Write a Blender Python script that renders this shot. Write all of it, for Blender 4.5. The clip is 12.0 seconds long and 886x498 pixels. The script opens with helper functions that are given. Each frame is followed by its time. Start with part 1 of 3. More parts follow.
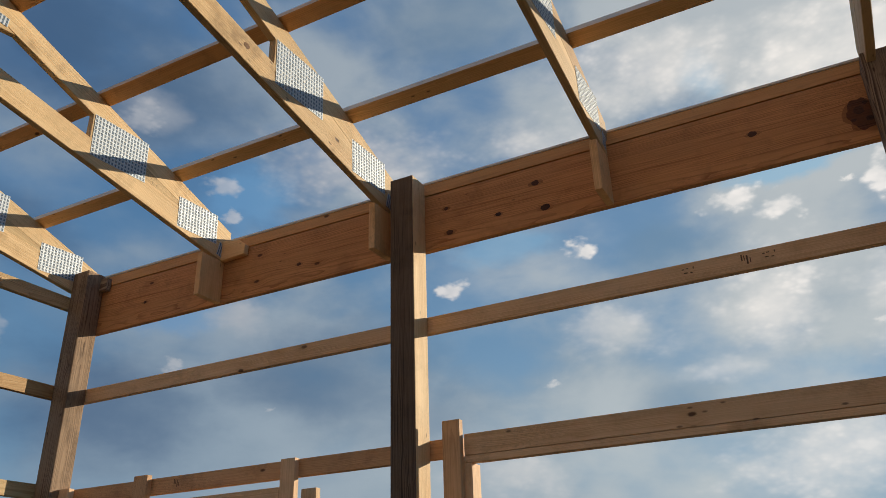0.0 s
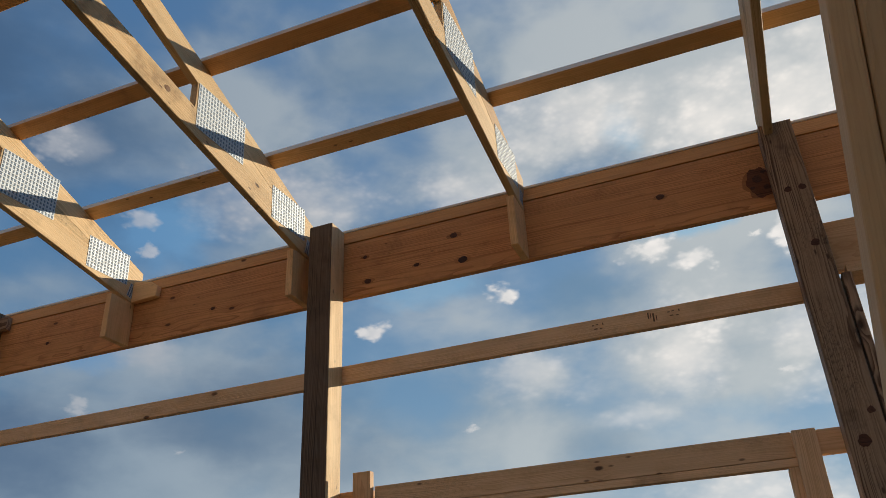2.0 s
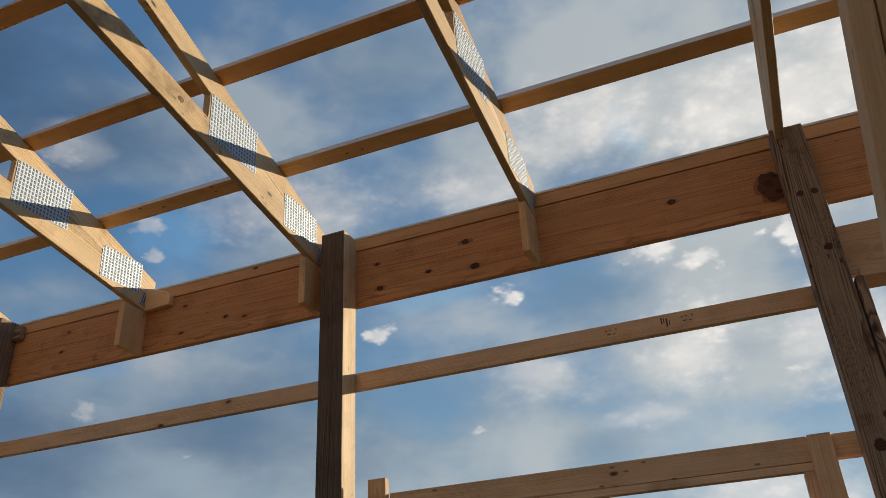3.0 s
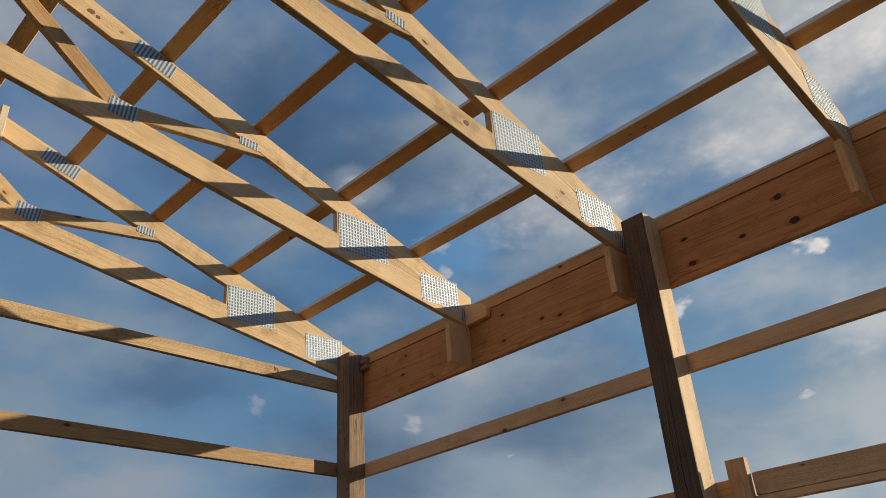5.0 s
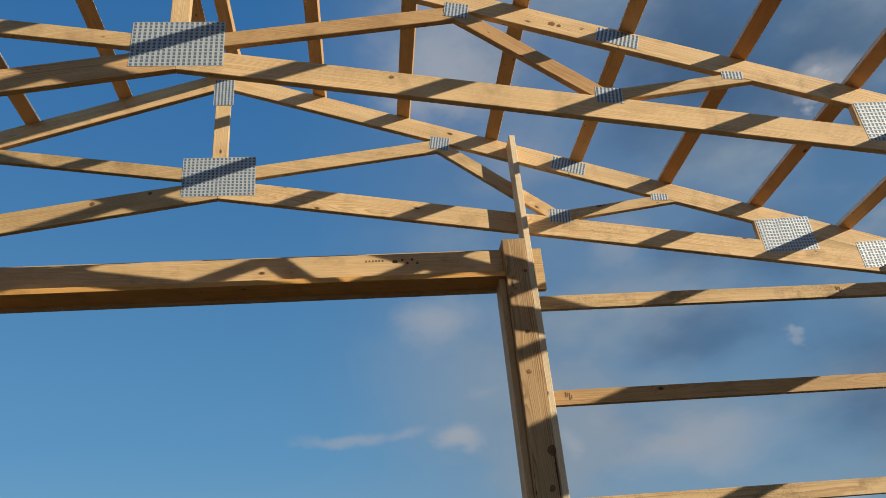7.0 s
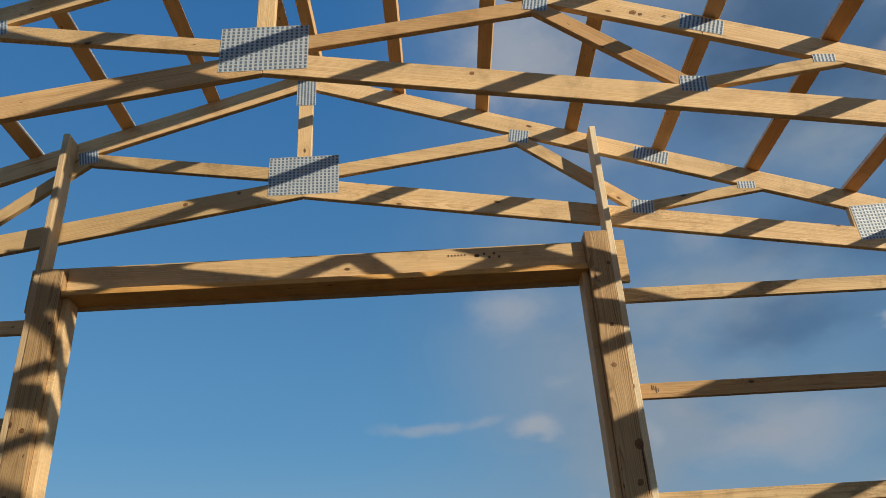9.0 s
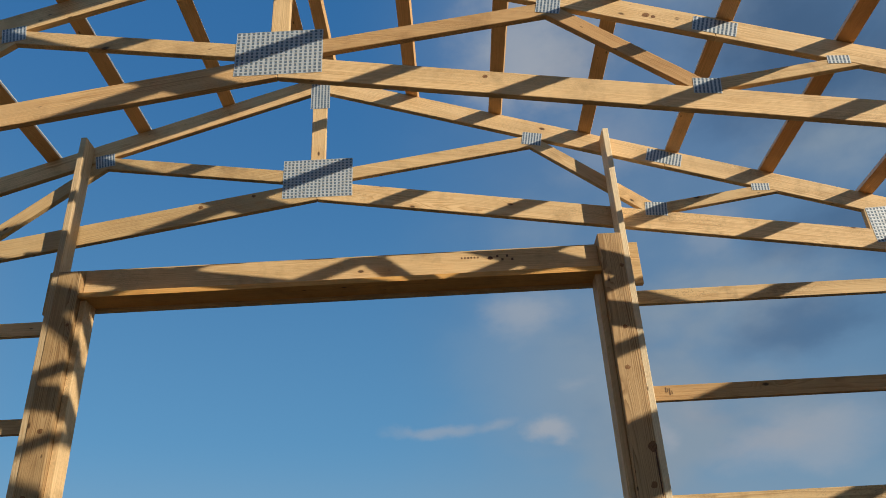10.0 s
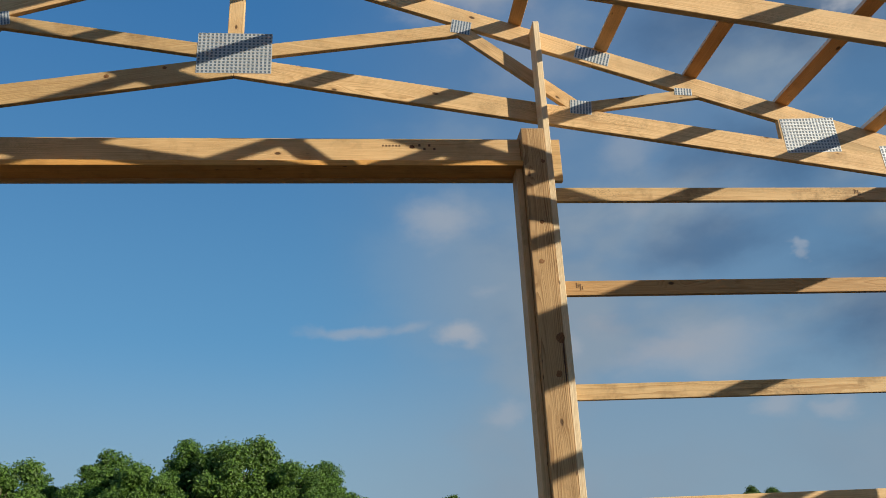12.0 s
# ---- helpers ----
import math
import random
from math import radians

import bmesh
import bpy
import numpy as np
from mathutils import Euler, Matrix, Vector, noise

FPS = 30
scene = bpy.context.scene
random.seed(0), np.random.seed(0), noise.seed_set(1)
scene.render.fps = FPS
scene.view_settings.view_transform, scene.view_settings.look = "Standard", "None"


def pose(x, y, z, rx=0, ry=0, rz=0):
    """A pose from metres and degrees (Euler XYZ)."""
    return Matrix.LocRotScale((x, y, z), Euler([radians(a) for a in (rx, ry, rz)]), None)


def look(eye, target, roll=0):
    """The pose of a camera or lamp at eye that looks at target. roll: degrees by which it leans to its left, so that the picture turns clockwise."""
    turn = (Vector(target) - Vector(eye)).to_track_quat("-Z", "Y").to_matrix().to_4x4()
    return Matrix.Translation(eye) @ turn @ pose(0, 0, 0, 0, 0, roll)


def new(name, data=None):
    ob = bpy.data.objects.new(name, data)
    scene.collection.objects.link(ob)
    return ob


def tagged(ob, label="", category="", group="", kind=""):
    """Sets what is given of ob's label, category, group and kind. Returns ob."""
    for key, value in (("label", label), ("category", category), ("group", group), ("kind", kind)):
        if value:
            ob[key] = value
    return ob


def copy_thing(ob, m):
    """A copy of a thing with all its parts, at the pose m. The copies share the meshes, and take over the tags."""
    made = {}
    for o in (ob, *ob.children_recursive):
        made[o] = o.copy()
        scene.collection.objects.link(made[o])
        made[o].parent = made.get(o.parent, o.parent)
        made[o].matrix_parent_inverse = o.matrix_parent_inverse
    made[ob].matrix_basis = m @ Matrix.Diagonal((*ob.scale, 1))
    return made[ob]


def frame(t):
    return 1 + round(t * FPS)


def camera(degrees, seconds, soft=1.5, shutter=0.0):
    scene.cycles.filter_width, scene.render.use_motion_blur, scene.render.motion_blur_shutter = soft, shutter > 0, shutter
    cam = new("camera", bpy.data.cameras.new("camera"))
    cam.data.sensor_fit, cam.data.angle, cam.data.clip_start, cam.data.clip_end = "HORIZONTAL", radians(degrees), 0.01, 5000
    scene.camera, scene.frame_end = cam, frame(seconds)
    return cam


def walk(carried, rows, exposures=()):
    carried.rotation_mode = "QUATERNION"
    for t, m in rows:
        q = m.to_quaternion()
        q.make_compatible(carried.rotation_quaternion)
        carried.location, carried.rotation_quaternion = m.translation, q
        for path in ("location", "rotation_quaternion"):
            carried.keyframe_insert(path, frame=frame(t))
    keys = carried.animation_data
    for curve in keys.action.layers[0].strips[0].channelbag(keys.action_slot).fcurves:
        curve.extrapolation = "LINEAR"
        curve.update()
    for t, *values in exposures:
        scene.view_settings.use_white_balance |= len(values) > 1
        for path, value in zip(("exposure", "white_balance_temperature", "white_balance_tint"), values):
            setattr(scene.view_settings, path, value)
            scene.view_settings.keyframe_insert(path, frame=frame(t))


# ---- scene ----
cam = camera(59.0, 12.0, soft=0.4)
PATH = [
    (0, (4.302, -3.201, 1.486), (3.483, -1.587, 2.338), -1.8),
    (0.5, (4.344, -3.192, 1.492), (3.663, -1.533, 2.378), -2.3),
    (1, (4.348, -3.192, 1.498), (3.701, -1.537, 2.415), -1.7),
    (1.5, (4.349, -3.21, 1.502), (3.728, -1.552, 2.434), -2.7),
    (2, (4.347, -3.228, 1.509), (3.728, -1.575, 2.45), -2.9),
    (2.5, (4.347, -3.234, 1.504), (3.721, -1.589, 2.454), -3.1),
    (2.7, (4.338, -3.247, 1.512), (3.713, -1.6, 2.459), -3.2),
    (4.3, (4.271, -3.296, 1.538), (3.377, -1.785, 2.496), -3.4),
    (4.5, (4.256, -3.306, 1.527), (3.266, -1.86, 2.491), -3.3),
    (5, (4.219, -3.35, 1.542), (3.008, -2.082, 2.504), -4.0),
    (5.5, (4.21, -3.415, 1.553), (2.787, -2.388, 2.512), -4.4),
    (6, (4.203, -3.464, 1.51), (2.608, -2.73, 2.468), -4.6),
    (6.5, (4.177, -3.536, 1.541), (2.467, -3.084, 2.474), -6.0),
    (7, (4.179, -3.565, 1.535), (2.428, -3.35, 2.476), -5.3),
    (7.5, (4.179, -3.611, 1.542), (2.412, -3.524, 2.475), -3.7),
    (9.5, (4.229, -3.612, 1.549), (2.46, -3.598, 2.482), -3.2),
    (10, (4.232, -3.615, 1.541), (2.465, -3.622, 2.478), -2.9),
    (10.5, (4.222, -3.626, 1.549), (2.454, -3.646, 2.484), -2.8),
    (11, (4.205, -3.642, 1.546), (2.437, -3.662, 2.483), -2.6),
    (11.5, (4.186, -3.654, 1.499), (2.392, -3.666, 2.383), -2.7),
    (12, (4.137, -3.618, 1.479), (2.276, -3.426, 2.187), -2.6),
]
walk(cam, [(t, look(eye, target, roll)) for t, eye, target, roll in PATH],
     [(0, 0.02), (2.7, 0.02), (4.3, -0.06), (5, -0.10), (6, -0.17), (7, -0.04), (11, 0.0), (12, 0.06)])

# ---- light: low evening sun, broken cloud ----
SUN_AZ, SUN_ELEV = radians(36.6), radians(16.3)
SUN_DIR = Vector((math.sin(SUN_AZ) * math.cos(SUN_ELEV), math.cos(SUN_AZ) * math.cos(SUN_ELEV), math.sin(SUN_ELEV)))

sun = new("sun", bpy.data.lights.new("sun", "SUN"))
sun.data.energy = 4.8
sun.data.angle = radians(0.55)
sun.data.color = (1.0, 0.895, 0.71)
sun.matrix_world = look((0, 0, 30), Vector((0, 0, 30)) - SUN_DIR)


class Nodes:
    """Short hand for building node trees."""

    def __init__(self, tree):
        self.tree = tree
        tree.nodes.clear()

    def add(self, kind, inputs=None, **props):
        n = self.tree.nodes.new(kind)
        for k, v in props.items():
            setattr(n, k, v)
        for k, v in (inputs or {}).items():
            if isinstance(v, bpy.types.NodeSocket):
                self.tree.links.new(v, n.inputs[k])
            else:
                n.inputs[k].default_value = v
        return n

    def math(self, op, a, b=0.0, c=0.0):
        return self.add("ShaderNodeMath", {0: a, 1: b, 2: c}, operation=op).outputs[0]

    def vec(self, op, a, b=(0, 0, 0)):
        return self.add("ShaderNodeVectorMath", {0: a, 1: b}, operation=op).outputs[0]

    def scale(self, a, s):
        return self.add("ShaderNodeVectorMath", {0: a, "Scale": s}, operation="SCALE").outputs[0]

    def dot(self, a, b):
        return self.add("ShaderNodeVectorMath", {0: a, 1: b}, operation="DOT_PRODUCT").outputs["Value"]

    def step(self, v, lo, hi, a=0.0, b=1.0):
        n = self.add("ShaderNodeMapRange", {"Value": v, "From Min": lo, "From Max": hi, "To Min": a, "To Max": b},
                     interpolation_type="SMOOTHSTEP")
        return n.outputs["Result"]

    def noise(self, v, scale, detail=4.0, rough=0.5, dist=0.0):
        return self.add("ShaderNodeTexNoise", {"Vector": v, "Scale": scale, "Detail": detail, "Roughness": rough,
                                               "Distortion": dist}).outputs[0]

    def mix(self, f, a, b, mode="MIX"):
        n = self.add("ShaderNodeMix", data_type="RGBA", blend_type=mode)
        for i, v in ((0, f), (6, a), (7, b)):
            if isinstance(v, bpy.types.NodeSocket):
                self.tree.links.new(v, n.inputs[i])
            else:
                n.inputs[i].default_value = v if i == 0 else (*v, 1.0)
        return n.outputs[2]


# clouds by compass bearing and height over the horizon, half width and half height, all in degrees, and strength
BANKS = (
    (-35.0, 31.5, 7.0, 3.5, 0.75), (-18.0, 32.0, 7.0, 3.0, 0.65), (-8.5, 36.0, 7.0, 3.5, 0.85), (2.5, 34.5, 7.0, 4.0, 1.0), (8.5, 33.0, 7.0, 5.0, 1.0),
    (15.0, 34.0, 8.0, 7.0, 0.9), (-1.5, 18.8, 4.0, 4.2, 0.9), (-13.0, 18.5, 4.5, 2.5, 0.55), (-42.0, 20.7, 2.5, 1.5, 0.6), (-22.8, 9.0, 5.0, 1.5, 0.5),
    (0.0, 7.5, 9.0, 2.6, 0.75), (-6.7, 14.5, 4.0, 1.2, 0.45), (-77.0, 39.6, 4.0, 4.0, 0.45), (-67.4, 12.8, 4.0, 1.2, 0.5), (-72.5, 14.7, 2.5, 1.2, 0.35),
    (8.0, 19.0, 5.0, 4.0, 0.8),
)
CUMULUS = (
    (-16.2, 24.3, 1.3, 0.9, 1.0), (-26.3, 22.2, 1.3, 0.7, 0.9), (-4.2, 26.2, 2.2, 1.0, 0.95), (-0.6, 25.3, 2.2, 1.2, 0.95), (3.6, 25.9, 0.5, 0.45, 0.9),
    (5.8, 25.8, 1.4, 1.4, 0.9), (-0.6, 21.0, 1.6, 2.0, 0.7), (-19.0, 15.0, 0.6, 0.3, 0.6), (-51.6, 33.0, 1.8, 1.6, 0.5), (-44.9, 28.9, 1.5, 1.2, 0.6),
    (-43.8, 27.2, 0.7, 0.5, 0.6), (-39.8, 13.5, 0.6, 0.3, 0.5), (-46.7, 16.5, 0.9, 0.5, 0.6), (-58.4, 17.6, 1.1, 1.0, 0.35), (-46.9, 16.1, 0.9, 0.8, 0.6),
    (3.2, 16.6, 2.0, 0.45, 0.6),
)
GLOOM = (
    (-56.8, 37.4, 8.0, 6.0, 0.9), (-25.0, 42.0, 7.0, 4.0, 0.6), (-37.0, 16.5, 8.0, 3.5, 0.7), (-52.0, 13.0, 8.0, 5.0, 0.7), (-10.5, 12.5, 4.0, 2.0, 0.4),
    (-7.5, 23.3, 4.0, 2.0, 0.5), (-50.0, 34.0, 7.0, 4.0, 0.85), (-61.0, 34.0, 6.0, 3.5, 0.6), (-64.0, 19.5, 5.0, 2.0, 0.5), (-56.0, 12.2, 5.0, 2.0, 0.4),
    (-59.4, 24.5, 5.0, 2.5, 0.55), (-30.0, 14.0, 6.0, 2.5, 0.5), (-30.0, 26.8, 8.0, 2.0, 0.3),
)
HOLES = (
    (-4.5, 35.1, 1.8, 1.8, 0.8), (1.0, 27.5, 5.0, 0.9, 0.8), (5.5, 28.2, 3.0, 1.4, 0.8), (-22.5, 25.0, 4.0, 1.5, 0.6), (-0.7, 14.8, 2.5, 1.2, 0.15),
    (-42.7, 28.6, 3.5, 2.5, 0.8), (-48.0, 20.5, 4.0, 2.0, 0.7), (-15.0, 28.0, 4.0, 1.2, 0.55),
)
PUFFS = (
    (-82.0, 41.0, 5.0, 5.5, 0.75), (-84.1, 22.8, 3.2, 2.2, 0.6), (-83.2, 14.3, 2.2, 0.8, 0.8), (-91.0, 14.9, 3.2, 0.6, 0.5), (-87.5, 14.9, 2.5, 0.6, 0.4),
    (-75.3, 13.3, 0.9, 1.1, 0.5), (-66.0, 12.0, 6.0, 2.0, 0.5), (-51.0, 33.7, 2.5, 1.5, 0.5), (-69.0, 26.7, 2.5, 2.0, 0.35), (-80.0, 8.4, 2.0, 0.8, 0.45),
    (-61.6, 7.5, 2.0, 0.7, 0.5), (-57.6, 7.3, 1.5, 0.6, 0.5), (-80.7, 17.6, 1.2, 0.6, 0.25), (-69.0, 22.0, 1.5, 1.0, 0.3), (-76.0, 34.0, 4.0, 3.0, 0.3),
)


def build_world():
    world = bpy.data.worlds.new("evening_sky")
    scene.world = world
    world.use_nodes = True
    g = Nodes(world.node_tree)
    way = g.add("ShaderNodeTexCoord").outputs["Generated"]
    xyz = g.add("ShaderNodeSeparateXYZ", {0: way}).outputs
    sky = g.add("ShaderNodeTexSky", sky_type="NISHITA", sun_disc=False, sun_elevation=SUN_ELEV, sun_rotation=SUN_AZ,
                air_density=1.0, dust_density=0.25, ozone_density=2.5).outputs[0]
    p = g.vec("MULTIPLY", way, (1.0, 1.0, 1.75))
    bearing = g.math("MULTIPLY", g.math("ARCTAN2", xyz[0], xyz[1]), 57.296)
    height = g.math("MULTIPLY", g.math("ARCSINE", xyz[2]), 57.296)
    polar = g.add("ShaderNodeCombineXYZ", {0: bearing, 1: height}).outputs[0]
    sunward = g.step(g.dot(way, SUN_DIR), -0.1, 0.95)

    def stirred(scale, detail, rough, degrees):
        n = g.add("ShaderNodeTexNoise", {"Vector": p, "Scale": scale, "Detail": detail, "Roughness": rough}).outputs["Color"]
        return g.vec("ADD", polar, g.scale(g.vec("MULTIPLY", g.vec("SUBTRACT", n, (0.5, 0.5, 0.5)), (1.0, 0.7, 0.0)), degrees))

    def lumps(scale):
        return g.add("ShaderNodeTexVoronoi", {"Vector": p, "Scale": scale, "Smoothness": 0.6}, feature="SMOOTH_F1").outputs["Distance"]

    def spots(clouds, where, rag, lo, hi):
        got = 0.0
        for az, el, w, h, strength in clouds:
            off = g.vec("MULTIPLY", g.vec("SUBTRACT", where, (az, el, 0.0)), (math.cos(radians(el)) / w, 1.0 / h, 0.0))
            far = g.add("ShaderNodeVectorMath", {0: off}, operation="LENGTH").outputs["Value"]
            got = g.math("MAXIMUM", g.step(g.math("ADD", far, rag), lo, hi, strength, 0.0), got)
        return got

    fine = g.noise(p, 13.0, 8.0, 0.58, 0.15)
    wisp = g.math("MULTIPLY", g.math("SUBTRACT", fine, 0.5), 1.6)
    billow = g.math("ADD", g.math("MULTIPLY", lumps(24.0), 0.9), g.math("ADD", g.math("MULTIPLY", lumps(58.0), 0.55), g.math("MULTIPLY", lumps(130.0), 0.30)))
    billow = g.math("SUBTRACT", billow, 0.62)
    wide = stirred(3.5, 6.0, 0.55, 13.0)
    middle = stirred(9.0, 6.0, 0.55, 5.0)
    close = stirred(20.0, 6.0, 0.6, 3.4)
    # the cloud bank stands over the side wall, thins out towards the end wall, and is added again behind, out of view
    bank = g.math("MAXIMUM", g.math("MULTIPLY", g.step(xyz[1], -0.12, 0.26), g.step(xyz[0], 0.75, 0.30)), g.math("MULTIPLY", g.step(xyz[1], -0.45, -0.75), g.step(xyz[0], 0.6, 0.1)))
    low = g.noise(g.vec("ADD", p, (4.1, 1.7, 0.6)), 2.6, 5.0, 0.5, 0.1)
    mid = g.noise(g.vec("ADD", p, (0.3, 7.7, 2.2)), 6.0, 7.0, 0.52, 0.15)
    body = g.math("MULTIPLY_ADD", low, 0.5, g.math("MULTIPLY", mid, 0.5))
    tone = g.step(body, 0.39, 0.58)
    grey = g.mix(tone, GREY_DARK, GREY_PALE)
    grey = g.mix(g.math("MULTIPLY", sunward, 0.9), grey, g.mix(tone, GREY_SUN_DARK, GREY_SUN))
    grey = g.mix(g.math("MULTIPLY", g.step(height, 24.0, 6.0), 0.55), grey, g.mix(sunward, (2.1, 3.0, 3.9), (5.5, 6.0, 6.0)))
    grey = g.mix(g.math("MULTIPLY", g.step(bearing, -48.0, -66.0), 0.5), grey, (2.75, 3.35, 4.0))
    # unseen pale cloud behind, made up to brighten faces turned from the sun
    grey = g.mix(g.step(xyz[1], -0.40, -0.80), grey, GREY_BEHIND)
    clear = g.mix(g.step(xyz[2], 0.12, 0.75), (1.10, 2.95, 4.95), (0.32, 1.62, 4.1))
    clear = g.mix(0.75, g.mix(1.0, sky, SKY_TINT, "MULTIPLY"), clear)
    clear = g.mix(g.math("MULTIPLY", g.step(xyz[2], 0.26, 0.04), 0.7), clear, (2.7, 3.7, 4.6))
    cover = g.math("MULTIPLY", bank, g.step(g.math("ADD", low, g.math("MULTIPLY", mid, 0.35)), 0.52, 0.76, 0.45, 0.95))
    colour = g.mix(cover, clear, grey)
    colour = g.mix(spots(GLOOM, wide, g.math("MULTIPLY", wisp, 0.5), 0.15, 1.35), colour, g.mix(sunward, SLATE, SLATE_SUN))
    colour = g.mix(g.math("MULTIPLY", spots(HOLES, middle, wisp, 0.35, 1.25), 0.9), colour, g.mix(sunward, (0.80, 2.2, 4.5), (2.6, 4.7, 6.4)))
    rim = g.step(billow, 0.25, -0.30)
    pale = g.mix(sunward, (3.3, 3.35, 3.75), (8.9, 8.5, 8.0))
    broad = spots(BANKS, wide, g.math("MULTIPLY_ADD", billow, 0.45, g.math("MULTIPLY", wisp, 0.55)), 0.10, 1.25)
    colour = g.mix(broad, colour, g.mix(g.math("MULTIPLY_ADD", rim, 0.55, 0.45), g.mix(0.55, grey, pale), pale))
    colour = g.mix(spots(PUFFS, middle, g.math("MULTIPLY", wisp, 0.8), 0.10, 1.30), colour, g.mix(sunward, (3.6, 3.9, 4.4), (6.3, 6.2, 6.1)))
    # heaped clouds: hard lumpy tops, greyer towards the base
    heap = spots(CUMULUS, close, g.math("MULTIPLY_ADD", billow, 1.1, g.math("MULTIPLY", wisp, 0.35)), 0.40, 1.15)
    top = g.mix(sunward, (4.6, 4.6, 4.9), (9.0, 8.6, 8.2))
    colour = g.mix(heap, colour, g.mix(g.math("MULTIPLY_ADD", rim, 0.5, 0.5), g.mix(0.5, grey, top), top))
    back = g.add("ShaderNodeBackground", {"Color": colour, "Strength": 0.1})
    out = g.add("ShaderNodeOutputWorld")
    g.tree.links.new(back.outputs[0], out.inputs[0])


GREY_PALE, GREY_DARK, GREY_SUN, GREY_SUN_DARK = (1.95, 2.70, 3.60), (0.75, 1.38, 2.35), (5.2, 5.5, 5.5), (2.7, 3.5, 4.1)
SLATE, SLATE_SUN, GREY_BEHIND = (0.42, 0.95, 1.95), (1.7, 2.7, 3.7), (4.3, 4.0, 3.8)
SKY_TINT = (0.66, 1.0, 1.2)
build_world()

# ---- materials ----


def material(name):
    m = bpy.data.materials.new(name)
    m.use_nodes = True
    return m, Nodes(m.node_tree)


def finish(g, colour, rough, metal=0.0, bump=None, depth=0.002, spec=0.4):
    b = g.add("ShaderNodeBsdfPrincipled", {"Base Color": colour, "Roughness": rough, "Metallic": metal, "Specular IOR Level": spec})
    if bump is not None:
        n = g.add("ShaderNodeBump", {"Height": bump, "Distance": depth, "Strength": 1.0})
        g.tree.links.new(n.outputs[0], b.inputs["Normal"])
    out = g.add("ShaderNodeOutputMaterial")
    g.tree.links.new(b.outputs[0], out.inputs[0])


def wood(name, pale, dark, knot, grain=0.5, ring=230.0, knots=1.0, stain=0.25, rough=0.65):
    """Sawn softwood: growth rings round a pith line outside the board, knots, pores and stains. Local x runs along the board."""
    m, g = material(name)
    p = g.add("ShaderNodeTexCoord").outputs["Object"]
    rnd = g.add("ShaderNodeObjectInfo").outputs["Random"]
    shift = g.add("ShaderNodeCombineXYZ", {0: g.math("MULTIPLY", rnd, 37.0), 1: g.math("MULTIPLY", rnd, 11.0),
                                           2: g.math("MULTIPLY", rnd, 5.0)}).outputs[0]
    q = g.vec("ADD", p, shift)
    # knots: sparse cells along the board
    cell = g.add("ShaderNodeTexVoronoi", {"Vector": g.vec("MULTIPLY", q, (4.2, 9.0, 9.0)), "Scale": 1.0, "Randomness": 1.0})
    kd = g.math("ADD", cell.outputs["Distance"], g.math("MULTIPLY", g.noise(q, 60.0, 2.0), 0.04))
    some = g.step(g.add("ShaderNodeSeparateXYZ", {0: cell.outputs["Color"]}).outputs[0], 0.50, 0.54)
    near = g.math("MULTIPLY", g.step(kd, 0.10, 0.42, 1.0, 0.0), some)
    core = g.math("MULTIPLY", g.math("MULTIPLY", g.step(kd, 0.07, 0.13, 1.0, 0.0), some), knots)
    # rings
    wob = g.noise(g.vec("MULTIPLY", q, (1.3, 9.0, 9.0)), 1.0, 3.0, 0.55)
    s = g.add("ShaderNodeSeparateXYZ", {0: p}).outputs
    oy = g.math("MULTIPLY_ADD", rnd, 0.16, -0.10)
    oz = g.math("ADD", g.math("MULTIPLY_ADD", g.math("FRACT", g.math("MULTIPLY", rnd, 7.3)), 0.12, -0.10),
                g.math("MULTIPLY", s[0], 0.012))
    dy = g.math("ADD", s[1], oy)
    dz = g.math("ADD", s[2], oz)
    r = g.math("SQRT", g.math("ADD", g.math("MULTIPLY", dy, dy), g.math("MULTIPLY", dz, dz)))
    r = g.math("ADD", r, g.math("MULTIPLY", wob, 0.05))
    r = g.math("ADD", r, g.math("MULTIPLY", near, 0.010))
    r = g.math("ADD", r, g.math("MULTIPLY", g.noise(g.add("ShaderNodeCombineXYZ", {0: g.math("MULTIPLY", r, 70.0), 1: g.math("MULTIPLY", rnd, 91.0)}).outputs[0], 1.0, 2.0), 0.022))
    saw = g.math("FRACT", g.math("MULTIPLY", r, ring))
    late = g.math("MULTIPLY", g.step(saw, 0.30, 0.92), g.step(saw, 0.95, 1.0, 1.0, 0.0))
    fine = g.noise(g.vec("MULTIPLY", q, (5.0, 150.0, 150.0)), 1.0, 4.0, 0.7)
    broad = g.noise(g.vec("MULTIPLY", q, (0.9, 7.0, 7.0)), 1.0, 3.0, 0.6)
    dirt = g.noise(q, 5.0, 5.0, 0.65)
    late = g.math("MULTIPLY", late, g.step(g.noise(g.vec("MULTIPLY", q, (2.0, 14.0, 14.0)), 1.0, 3.0, 0.6), 0.30, 0.66, 0.25, 1.0))
    tone = g.math("MULTIPLY_ADD", late, grain, g.step(fine, 0.25, 0.75, -0.03, 0.34))
    col = g.mix(g.math("MINIMUM", tone, 1.0), pale, dark)
    col = g.mix(g.math("MULTIPLY", g.step(broad, 0.40, 0.75), 0.5), col, tuple(0.72 * c for c in pale))
    soil = g.math("MULTIPLY_ADD", g.math("FRACT", g.math("MULTIPLY", rnd, 13.7)), 1.3 * stain, 0.35 * stain)
    col = g.mix(g.math("MULTIPLY", g.step(dirt, 0.50, 0.74), soil), col, tuple(0.45 * c for c in dark))
